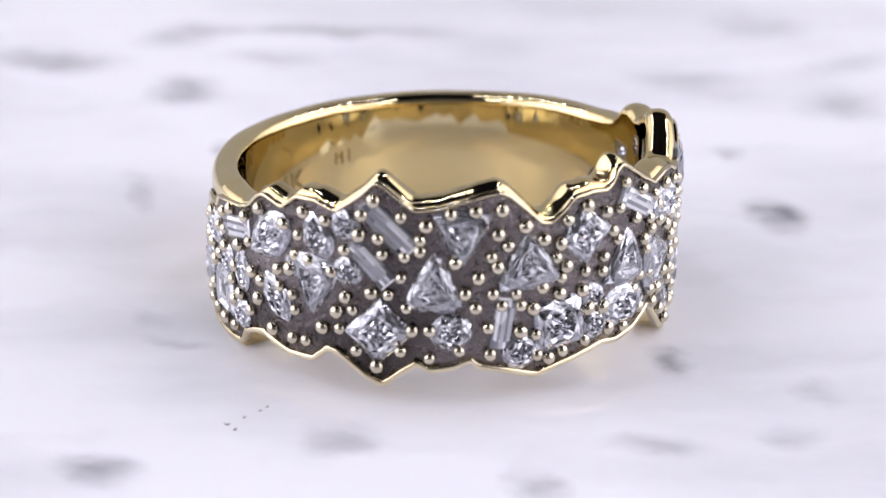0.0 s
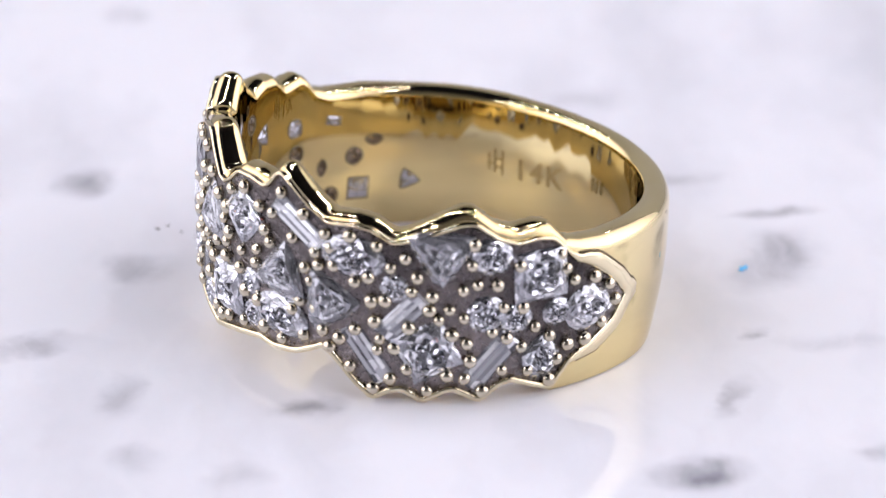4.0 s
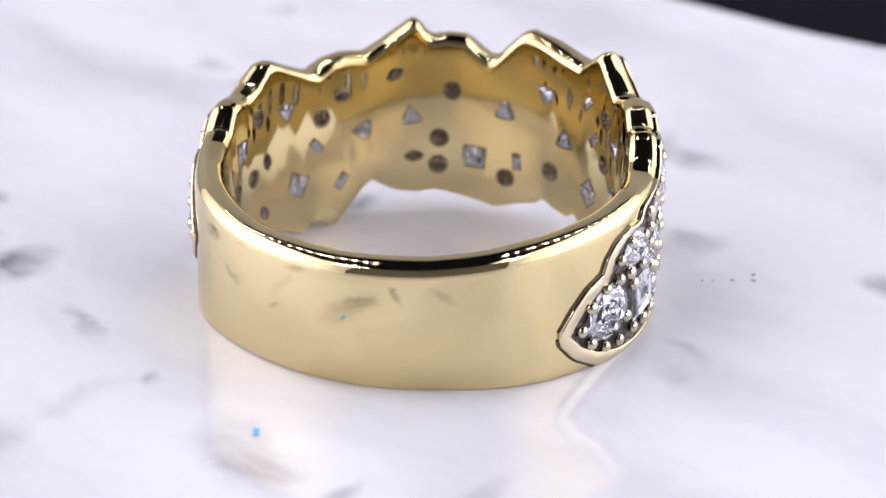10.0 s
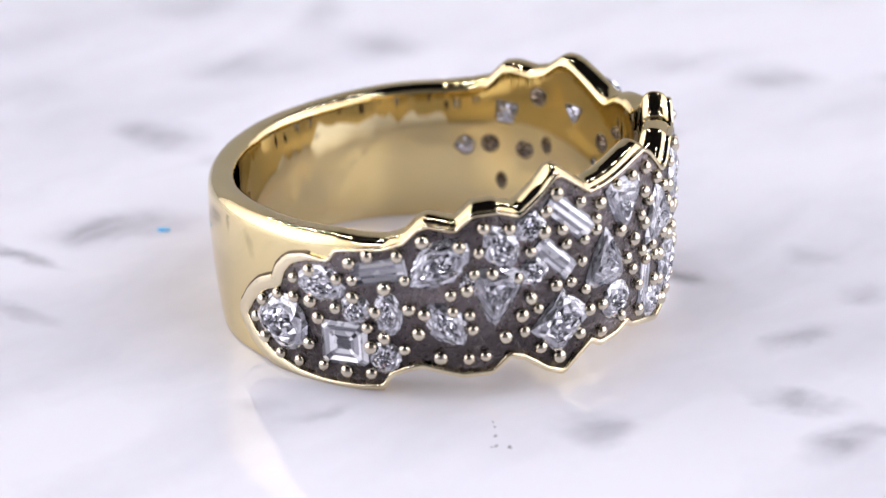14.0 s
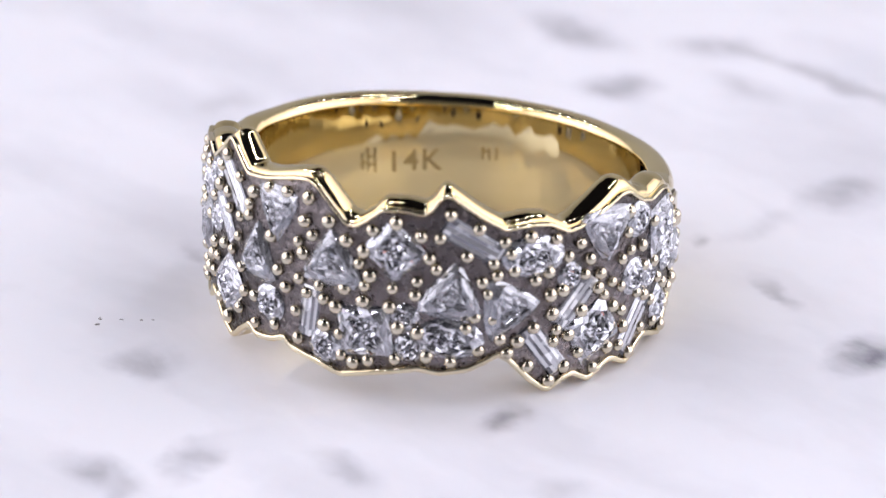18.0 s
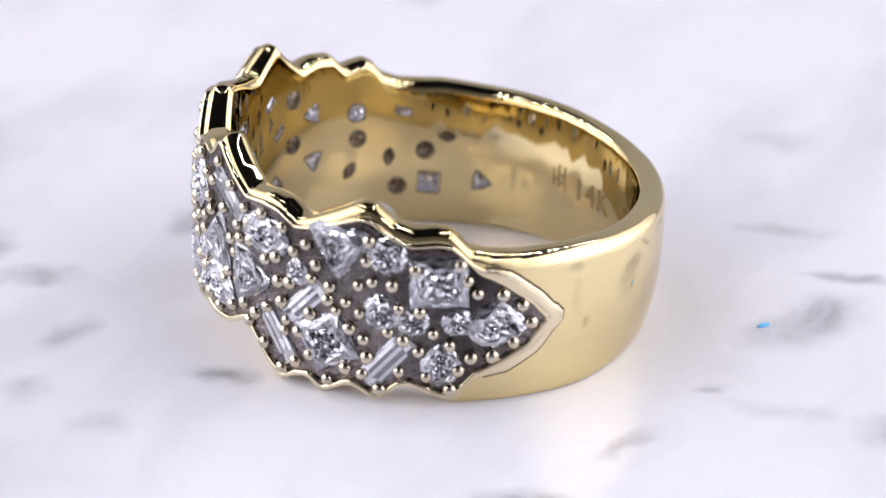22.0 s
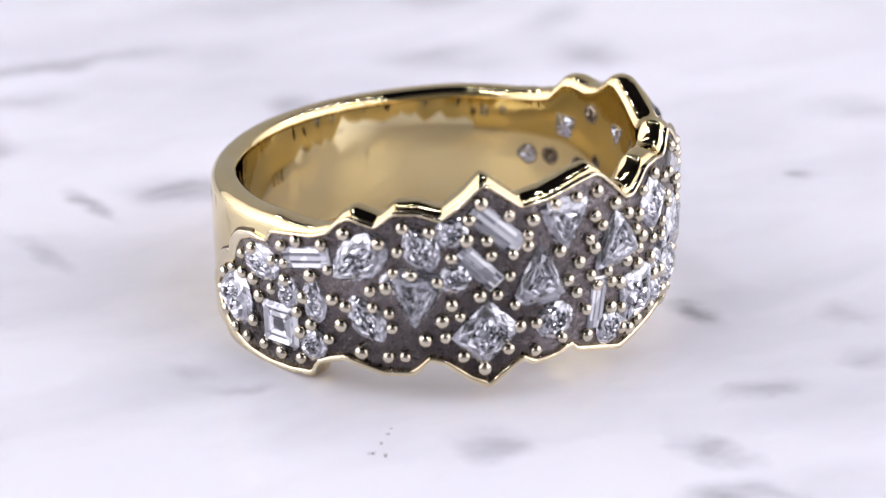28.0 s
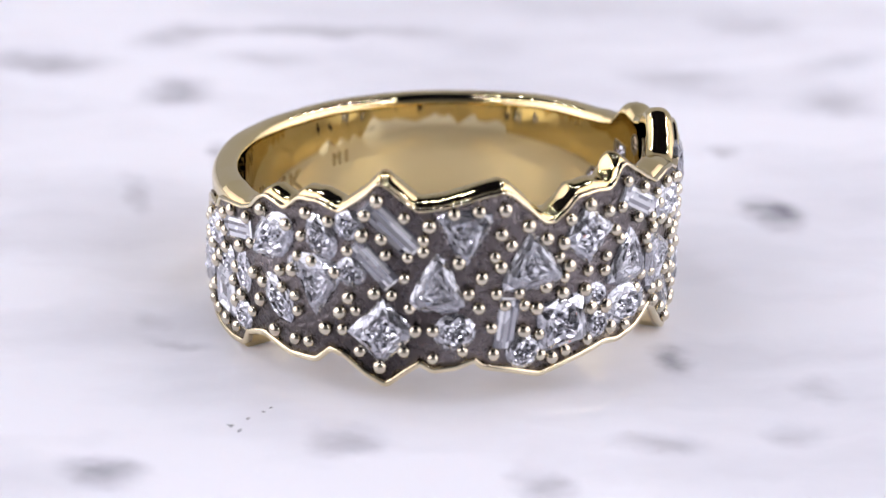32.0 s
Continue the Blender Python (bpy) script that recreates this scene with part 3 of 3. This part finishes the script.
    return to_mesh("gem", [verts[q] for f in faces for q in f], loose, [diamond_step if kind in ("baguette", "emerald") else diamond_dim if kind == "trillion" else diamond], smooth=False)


def back_mesh(kind, length, width, seed):
    """The open back of a stone: a shallow shape on the uncut wall, its dark edge colour standing in for the hole's
    shade, and the pavilion seen in it.
    """
    rng = random.Random(seed)
    shape = outline(kind)
    n = len(shape)
    hx, hy, size = length / 2, width / 2, min(length, width)
    verts, faces, slots = [], [], []

    def ring_of(scale, h, loose=0.0):
        start = len(verts)
        verts.extend((x * hx * scale, y * hy * scale, h + rng.uniform(-loose, loose) * size) for x, y in shape)
        return start

    last = ring_of(1.0, -0.05 * size)
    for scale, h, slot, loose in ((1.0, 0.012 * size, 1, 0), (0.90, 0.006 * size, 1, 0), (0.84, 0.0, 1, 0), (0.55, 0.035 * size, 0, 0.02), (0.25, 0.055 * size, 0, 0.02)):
        now = ring_of(scale, h, loose)
        for i in range(n):
            j = (i + 1) % n
            faces.append((last + i, last + j, now + j, now + i))
            slots.append(slot)
        last = now
    c = len(verts)
    verts.append((0, 0, 0.06 * size))
    for i in range(n):
        faces.append((last + i, last + (i + 1) % n, c))
        slots.append(0)
    return to_mesh("gem_back", verts, faces, [warm_under if kind in ("round", "oval", "marquise") else diamond_under, hole_shade], smooth=False, slots=slots)


CUTS = {"round": "round brilliant", "oval": "oval-cut", "pear": "pear-cut", "marquise": "marquise-cut", "trillion": "triangular-cut", "princess": "square princess-cut", "emerald": "step-cut", "baguette": "long baguette-cut"}
GROW = {"trillion": 1.20, "princess": 1.14, "emerald": 1.10, "oval": 1.22, "pear": 1.0, "marquise": 1.06, "round": 1.28, "baguette": 1.2}  # the girdle beyond the clear opening

setting = part_of("setting_plate", make_field(), ring, "dark rhodium-grey plate between the stones")
# length and width of the hole shapes laid behind the stones, in mm
HOLES = {"round": (0.92, 0.92), "marquise": (0.92, 0.58), "trillion": (0.98, 1.06), "princess": (1.10, 1.10), "baguette": (0.84, 0.44), "pear": (1.05, 0.95)}
stone_count = [0]


def stone(kind, phi, z, length, width, turn, hole, aside, above):
    """A stone in the plate, and the hole shape behind it on the band's inner wall, laid a little aside or above; z,
    length and width in mm.
    """
    stone_count[0] += 1
    seed = stone_count[0]
    grow = GROW[kind]
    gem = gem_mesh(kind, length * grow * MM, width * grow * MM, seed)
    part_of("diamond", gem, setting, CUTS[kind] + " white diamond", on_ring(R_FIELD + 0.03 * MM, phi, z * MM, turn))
    phi, z = phi + aside, (z + above) * MM
    long, wide = HOLES[hole]
    low, up = (v * K for v in band_edges(phi))
    crest = crest_line(phi)
    flare = inner_flare(z, low, crest, phi)
    lean = (inner_flare(z + 0.1 * MM, low, crest, phi) - flare) / (0.1 * MM)
    if hole == "marquise" and kind == "round":
        turn = 80
    place = on_ring(R_IN + flare - 0.012 * MM, phi, z, turn, True, lean)
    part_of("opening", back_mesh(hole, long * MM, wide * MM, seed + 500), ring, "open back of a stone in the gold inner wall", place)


stone("pear", -175.7, 2.12, 2.99, 2.56, -170, "trillion", 2.0, 0.00)
stone("oval", -163.6, 4.46, 1.98, 1.33, 4, "marquise", 1.2, -0.23)
stone("round", -154.9, 3.59, 1.06, 1.19, -0, "round", -1.0, -0.05)
stone("emerald", -157.8, 1.89, 1.92, 1.78, 4, "princess", 0.6, 0.06)
stone("round", -147.6, 1.53, 1.11, 1.20, -4, "round", 0.0, 0.29)
stone("baguette", -149.1, 5.43, 2.04, 0.82, 14, "baguette", 0.0, 0.00)
stone("pear", -147.0, 3.65, 2.20, 1.22, 96, "marquise", 2.2, -0.37)
stone("pear", -135.1, 5.92, 3.02, 1.85, -139, "pear", 0.5, -0.38)
stone("pear", -120.5, 6.66, 2.16, 1.47, 119, "trillion", 1.0, -0.60)
stone("round", -113.1, 7.38, 1.12, 1.08, 6, "round", 1.5, -0.48)
stone("baguette", -102.9, 7.51, 2.38, 0.88, -41, "baguette", 1.5, -0.36)
stone("baguette", -106.9, 5.85, 1.95, 0.75, -44, "baguette", 1.5, -0.25)
stone("round", -112.3, 5.36, 1.07, 1.06, 6, "round", 0.8, -0.60)
stone("trillion", -91.6, 5.29, 2.32, 2.02, 89, "trillion", 0.0, -0.30)
stone("trillion", -85.3, 7.18, 2.12, 1.99, -90, "trillion", 1.0, -0.48)
stone("trillion", -121.4, 4.36, 2.34, 2.05, -94, "trillion", 1.8, -0.78)
stone("marquise", -133.2, 3.24, 2.24, 1.49, -53, "marquise", 1.0, -0.45)
stone("princess", -104.7, 2.85, 1.99, 1.78, 47, "princess", 1.0, 0.05)
stone("oval", -87.5, 3.03, 1.48, 1.41, 22, "round", 1.2, 0.10)
stone("trillion", -69.1, 6.01, 2.24, 2.43, 91, "trillion", -1.0, -0.40)
stone("baguette", -75.0, 3.28, 1.99, 0.75, 83, "baguette", 0.9, -0.13)
stone("princess", -54.2, 6.68, 1.71, 1.75, 47, "round", 0.9, -0.46)
stone("round", -70.6, 1.93, 1.24, 1.24, 7, "round", 0.3, 0.32)
stone("princess", -60.6, 2.94, 2.03, 1.99, 5, "princess", 0.4, 0.13)
stone("round", -51.1, 3.75, 0.99, 0.98, -2, "round", 1.7, 0.14)
stone("round", -49.7, 2.38, 1.05, 1.06, -3, "round", 0.7, 0.19)
stone("oval", -40.6, 2.82, 2.44, 1.59, -7, "marquise", -1.0, 0.16)
stone("baguette", -36.1, 7.23, 2.30, 0.84, -32, "marquise", 0.0, -0.24)
stone("trillion", -40.2, 5.05, 2.18, 2.33, 81, "trillion", -0.6, 0.00)
stone("oval", -21.2, 6.32, 2.35, 1.54, -6, "marquise", 1.8, -0.13)
stone("trillion", -25.7, 4.12, 2.12, 2.43, 2, "trillion", 0.3, 0.28)
stone("baguette", -9.2, 3.80, 2.15, 0.85, 47, "baguette", -0.9, 0.26)
stone("baguette", -17.7, 1.97, 2.32, 0.82, -55, "baguette", -0.8, 0.14)
stone("trillion", -0.3, 6.42, 2.10, 2.42, -92, "trillion", 1.1, -0.38)
stone("round", -11.2, 5.11, 0.99, 1.01, -5, "round", -1.0, 0.21)
stone("princess", -3.5, 2.25, 2.05, 2.03, 27, "princess", 0.9, 0.19)
stone("baguette", 11.2, 1.72, 2.40, 0.92, 49, "marquise", 1.2, 0.09)
stone("round", 11.5, 6.52, 1.37, 1.29, -5, "round", 2.5, -0.13)
stone("princess", 23.5, 5.45, 2.11, 1.95, 2, "princess", 0.6, -0.11)
stone("round", 10.2, 3.94, 1.32, 1.34, -5, "marquise", 0.0, 0.22)
stone("round", 17.3, 3.63, 1.14, 1.09, -8, "round", 0.3, 0.09)
stone("pear", 37.2, 3.40, 2.75, 2.02, -9, "pear", -0.4, 0.15)
stone("pear", 24.0, 1.69, 2.05, 1.70, 84, "marquise", 0.7, 0.33)
stone("round", 27.9, 3.61, 1.11, 1.00, -12, "round", 0.9, 0.13)
stone("round", -126.2, 5.08, 1.09, 0.91, 12, "round", -8.6, -0.77)


def bead_mesh():
    bm = bmesh.new()
    bmesh.ops.create_uvsphere(bm, u_segments=14, v_segments=10, radius=0.305 * MM)
    bmesh.ops.bisect_plane(bm, geom=bm.verts[:] + bm.edges[:] + bm.faces[:], plane_co=(0, 0, -0.1 * MM), plane_no=(0, 0, -1), clear_outer=True)
    me = bpy.data.meshes.new("prong")
    bm.to_mesh(me)
    bm.free()
    me.materials.append(gold_bead)
    me.polygons.foreach_set("use_smooth", [True] * len(me.polygons))
    return me


PRONG = bead_mesh()
prong_rng = random.Random(7)


def prongs(places):
    for phi, z in places:
        s = prong_rng.uniform(0.86, 1.12)
        m = on_ring(R_FIELD + 0.09 * MM, phi, z * MM, prong_rng.uniform(0, 360)) @ Matrix.Diagonal((s, s * 0.94, s * 0.80, 1))
        part_of("prong", PRONG, setting, "", m)




prongs((
    (-184.3, 1.81), (-181.6, 2.77), (-181.0, 1.07), (-176.5, 3.36), (-175.7, 0.62), (-171.3, 4.38), (-171.3, 3.50), (-170.0, 0.58),
    (-167.2, 1.52), (-166.7, 4.93), (-166.6, 3.52), (-164.5, 2.84), (-163.1, 0.70), (-159.9, 3.47), (-159.4, 4.81), (-157.0, 0.67),
    (-156.2, 5.66), (-155.4, 4.90), (-155.4, 4.13), (-151.9, 2.82), (-151.8, 6.10), (-151.1, 1.94), (-150.9, 0.74), (-150.0, 3.60),
    (-147.9, 2.45), (-147.7, 4.73), (-144.6, 6.23), (-143.0, 2.01), (-142.8, 5.18), (-141.9, 3.88), (-139.7, 2.79), (-138.8, 6.94),
    (-138.4, 3.68), (-134.5, 1.71), (-132.2, 4.59), (-131.7, 3.83), (-130.2, 6.73), (-128.4, 4.80), (-127.9, 1.67), (-127.7, 3.66),
))
prongs((
    (-127.0, 2.99), (-126.7, 5.52), (-125.7, 6.46), (-124.6, 7.51), (-123.9, 1.75), (-122.5, 5.47), (-119.2, 2.57), (-118.3, 7.40),
    (-116.5, 5.21), (-115.2, 3.47), (-114.5, 2.71), (-113.2, 6.29), (-113.0, 4.20), (-111.1, 3.67), (-110.1, 1.85), (-109.6, 7.07),
    (-109.1, 7.95), (-106.5, 4.58), (-106.3, 8.63), (-105.1, 1.27), (-104.9, 7.02), (-103.8, 6.35), (-102.3, 4.58), (-99.6, 8.03),
    (-99.4, 2.08), (-99.3, 5.39), (-98.6, 6.33), (-98.1, 4.06), (-96.7, 3.05), (-95.0, 7.11), (-95.0, 6.62), (-93.7, 7.73),
    (-92.6, 3.09), (-92.5, 1.84), (-88.0, 8.24), (-86.8, 6.16), (-85.5, 2.18), (-84.4, 4.77), (-82.2, 8.35), (-81.9, 4.11),
))
prongs((
    (-81.4, 5.46), (-78.8, 3.18), (-78.4, 6.35), (-78.1, 1.97), (-77.9, 4.71), (-76.9, 7.32), (-76.9, 5.90), (-76.0, 8.35),
    (-75.7, 4.16), (-74.5, 6.79), (-72.3, 4.63), (-71.0, 4.07), (-70.8, 2.89), (-70.3, 7.56), (-67.8, 3.85), (-66.8, 2.64),
    (-66.3, 1.67), (-65.7, 4.74), (-65.7, 6.88), (-63.3, 1.45), (-62.3, 5.97), (-61.3, 6.56), (-61.1, 4.33), (-60.8, 5.02),
    (-59.6, 1.64), (-59.6, 5.50), (-59.3, 7.51), (-54.7, 4.20), (-54.1, 5.04), (-53.7, 7.93), (-53.2, 1.84), (-52.6, 3.29),
    (-48.8, 4.80), (-48.4, 5.43), (-47.9, 3.12), (-47.9, 7.41), (-45.8, 6.47), (-45.7, 2.04), (-44.1, 6.00), (-43.5, 7.36),
))
prongs((
    (-41.1, 8.36), (-40.1, 1.79), (-37.2, 6.56), (-36.9, 3.30), (-34.8, 3.82), (-34.4, 7.73), (-33.7, 2.29), (-33.5, 5.39),
    (-32.0, 4.83), (-30.9, 6.19), (-30.3, 3.67), (-29.9, 5.65), (-28.6, 2.72), (-28.4, 7.10), (-26.8, 6.55), (-26.8, 2.03),
    (-25.9, 5.79), (-24.3, 2.51), (-22.1, 7.21), (-21.5, 1.31), (-20.6, 5.22), (-20.4, 3.04), (-17.3, 5.51), (-16.6, 4.44),
    (-16.0, 0.45), (-15.8, 3.53), (-15.5, 6.93), (-15.0, 2.21), (-14.4, 2.74), (-13.3, 4.53), (-12.1, 6.03), (-12.0, 0.95),
    (-11.0, 2.37), (-8.7, 6.48), (-8.0, 1.43), (-7.7, 3.36), (-7.2, 5.02), (-5.9, 5.67), (-3.4, 0.49), (-3.0, 4.20),
))
prongs((
    (-2.4, 4.83), (-0.8, 3.75), (1.2, 1.18), (1.6, 4.22), (2.3, 3.05), (4.7, 5.09), (4.9, 3.82), (5.3, 1.03),
    (5.7, 2.64), (6.5, 1.83), (6.6, 6.21), (7.2, 7.12), (8.0, 5.32), (9.5, 0.43), (11.6, 3.09), (12.7, 5.25),
    (14.1, 1.31), (14.2, 4.21), (15.1, 2.76), (18.1, 6.02), (18.7, 2.28), (19.0, 4.10), (20.5, 1.15), (22.1, 3.11),
    (25.9, 2.58), (26.0, 0.54), (27.9, 1.43), (28.4, 6.22), (30.0, 5.53), (30.8, 1.99), (32.4, 4.92), (35.8, 2.02),
    (38.4, 4.78), (40.9, 2.56), (43.2, 4.20), (45.4, 3.37),
))


# ---- stamps on the inner wall ----
def wrap_inside(ob_mesh, phi, z, parent, name, label):
    """Lays flat lettering on the inner wall, read from inside the ring."""
    for v in ob_mesh.vertices:
        x, y, d = v.co
        v.co = spot(R_IN - 0.012 * MM - d, phi - math.degrees(x / R_IN), z * MM + y)
    ob_mesh.materials.clear()
    ob_mesh.materials.append(stamp)
    part_of(name, ob_mesh, parent, label)


def letters(text, size):
    cu = bpy.data.curves.new("letters", "FONT")
    cu.body, cu.size, cu.extrude, cu.align_x, cu.align_y = text, size, 0.012 * MM, "CENTER", "CENTER"
    cu.space_character, cu.offset = 1.15, 0.018 * MM
    ob = new("letters", cu)
    me = bpy.data.meshes.new_from_object(ob.evaluated_get(bpy.context.evaluated_depsgraph_get()))
    bpy.data.objects.remove(ob)
    bm = bmesh.new()
    bm.from_mesh(me)
    bmesh.ops.subdivide_edges(bm, edges=[e for e in bm.edges if e.calc_length() > 0.1 * MM], cuts=2)
    bm.to_mesh(me)
    bm.free()
    return me


wrap_inside(letters("14K", 1.4 * MM), 146.0, 2.93, ring, "stamp", "stamped letters 14K")


def bars(places):
    bm = bmesh.new()
    for x, y, w, h in places:
        box(bm, (x - w / 2) * MM, (x + w / 2) * MM, (y - h / 2) * MM, (y + h / 2) * MM, -0.012 * MM, 0.012 * MM)
    me = bpy.data.meshes.new("mark")
    bm.to_mesh(me)
    bm.free()
    return me


wrap_inside(bars(((-0.32, 0.05, 0.1, 0.8), (-0.05, 0.1, 0.1, 1.1), (0.3, 0.0, 0.1, 1.2), (-0.2, -0.05, 0.4, 0.1), (0.15, -0.2, 0.3, 0.1), (0.1, 0.2, 0.3, 0.09))), 160.0, 3.15, ring, "maker_mark", "plain stamped mark")
wrap_inside(bars(((-0.4, 0, 0.1, 0.6), (-0.1, 0, 0.1, 0.6), (0.25, 0.05, 0.1, 0.6), (-0.25, 0.1, 0.3, 0.1))), 122.0, 3.4, ring, "small_mark", "faint stamped mark")

# ---- dust and a bright blue speck on the slab ----
specks = []


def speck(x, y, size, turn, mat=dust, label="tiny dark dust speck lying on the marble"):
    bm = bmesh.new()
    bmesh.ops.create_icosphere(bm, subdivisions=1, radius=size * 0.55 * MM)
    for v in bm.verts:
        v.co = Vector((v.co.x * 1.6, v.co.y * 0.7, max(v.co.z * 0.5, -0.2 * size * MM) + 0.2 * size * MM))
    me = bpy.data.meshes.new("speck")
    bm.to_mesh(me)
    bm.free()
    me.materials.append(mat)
    ob = tagged(new("slab_speck", me), label, "speck", "dust specks on the slab")
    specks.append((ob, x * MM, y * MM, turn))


for place in ((-8.3, -12.05, 0.14, 20), (-7.95, -12.48, 0.16, 60), (-8.45, -11.95, 0.08, 0), (-7.65, -11.38, 0.12, 40), (-7.05, -10.75, 0.10, 10), (-6.75, -10.35, 0.09, 30)):
    speck(*place)
speck(-3.64, 14.08, 0.40, -40, speck_blue, "tiny bright blue speck on the marble")


# ---- what turns ----
def motions():
    """The turntable's angle over time: about 22 degrees a second, with two reversals."""
    turns = (
        (0, 0.00), (1, 21.99), (2, 44.10), (3, 66.13), (4, 88.02), (4.5, 99.01), (6.5, 144.59), (7, 155.78),
        (8, 178.34), (9, 201.20), (10, 223.69), (11, 246.49), (12, 269.40), (13, 292.06), (13.5, 303.41), (15.5, 349.22),
        (16, 360.65), (17, 383.81), (18, 406.63), (19, 429.00), (20, 450.87), (21, 472.70), (21.15, 475.80),
    )
    turns += (
        (21.3, 478.10), (21.4, 478.90), (21.48, 479.10), (21.56, 478.90), (21.7, 477.70), (21.85, 474.90), (22, 471.65), (23, 449.38),
        (24, 426.99), (25, 404.08), (26, 381.03), (26.5, 369.02), (28.5, 322.98), (29, 311.35), (29.15, 308.30), (29.3, 306.00),
        (29.4, 305.20), (29.48, 304.95), (29.56, 305.20), (29.7, 306.60), (29.85, 309.40), (30, 312.72), (31, 336.03), (32, 359.21),
    )
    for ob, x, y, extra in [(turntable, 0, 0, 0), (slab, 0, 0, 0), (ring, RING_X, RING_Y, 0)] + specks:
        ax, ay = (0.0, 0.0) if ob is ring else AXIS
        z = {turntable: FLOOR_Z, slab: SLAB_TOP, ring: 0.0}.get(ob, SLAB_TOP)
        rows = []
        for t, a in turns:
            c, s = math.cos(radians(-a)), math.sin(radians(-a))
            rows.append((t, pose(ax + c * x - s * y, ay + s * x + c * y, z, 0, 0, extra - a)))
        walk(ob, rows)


motions()
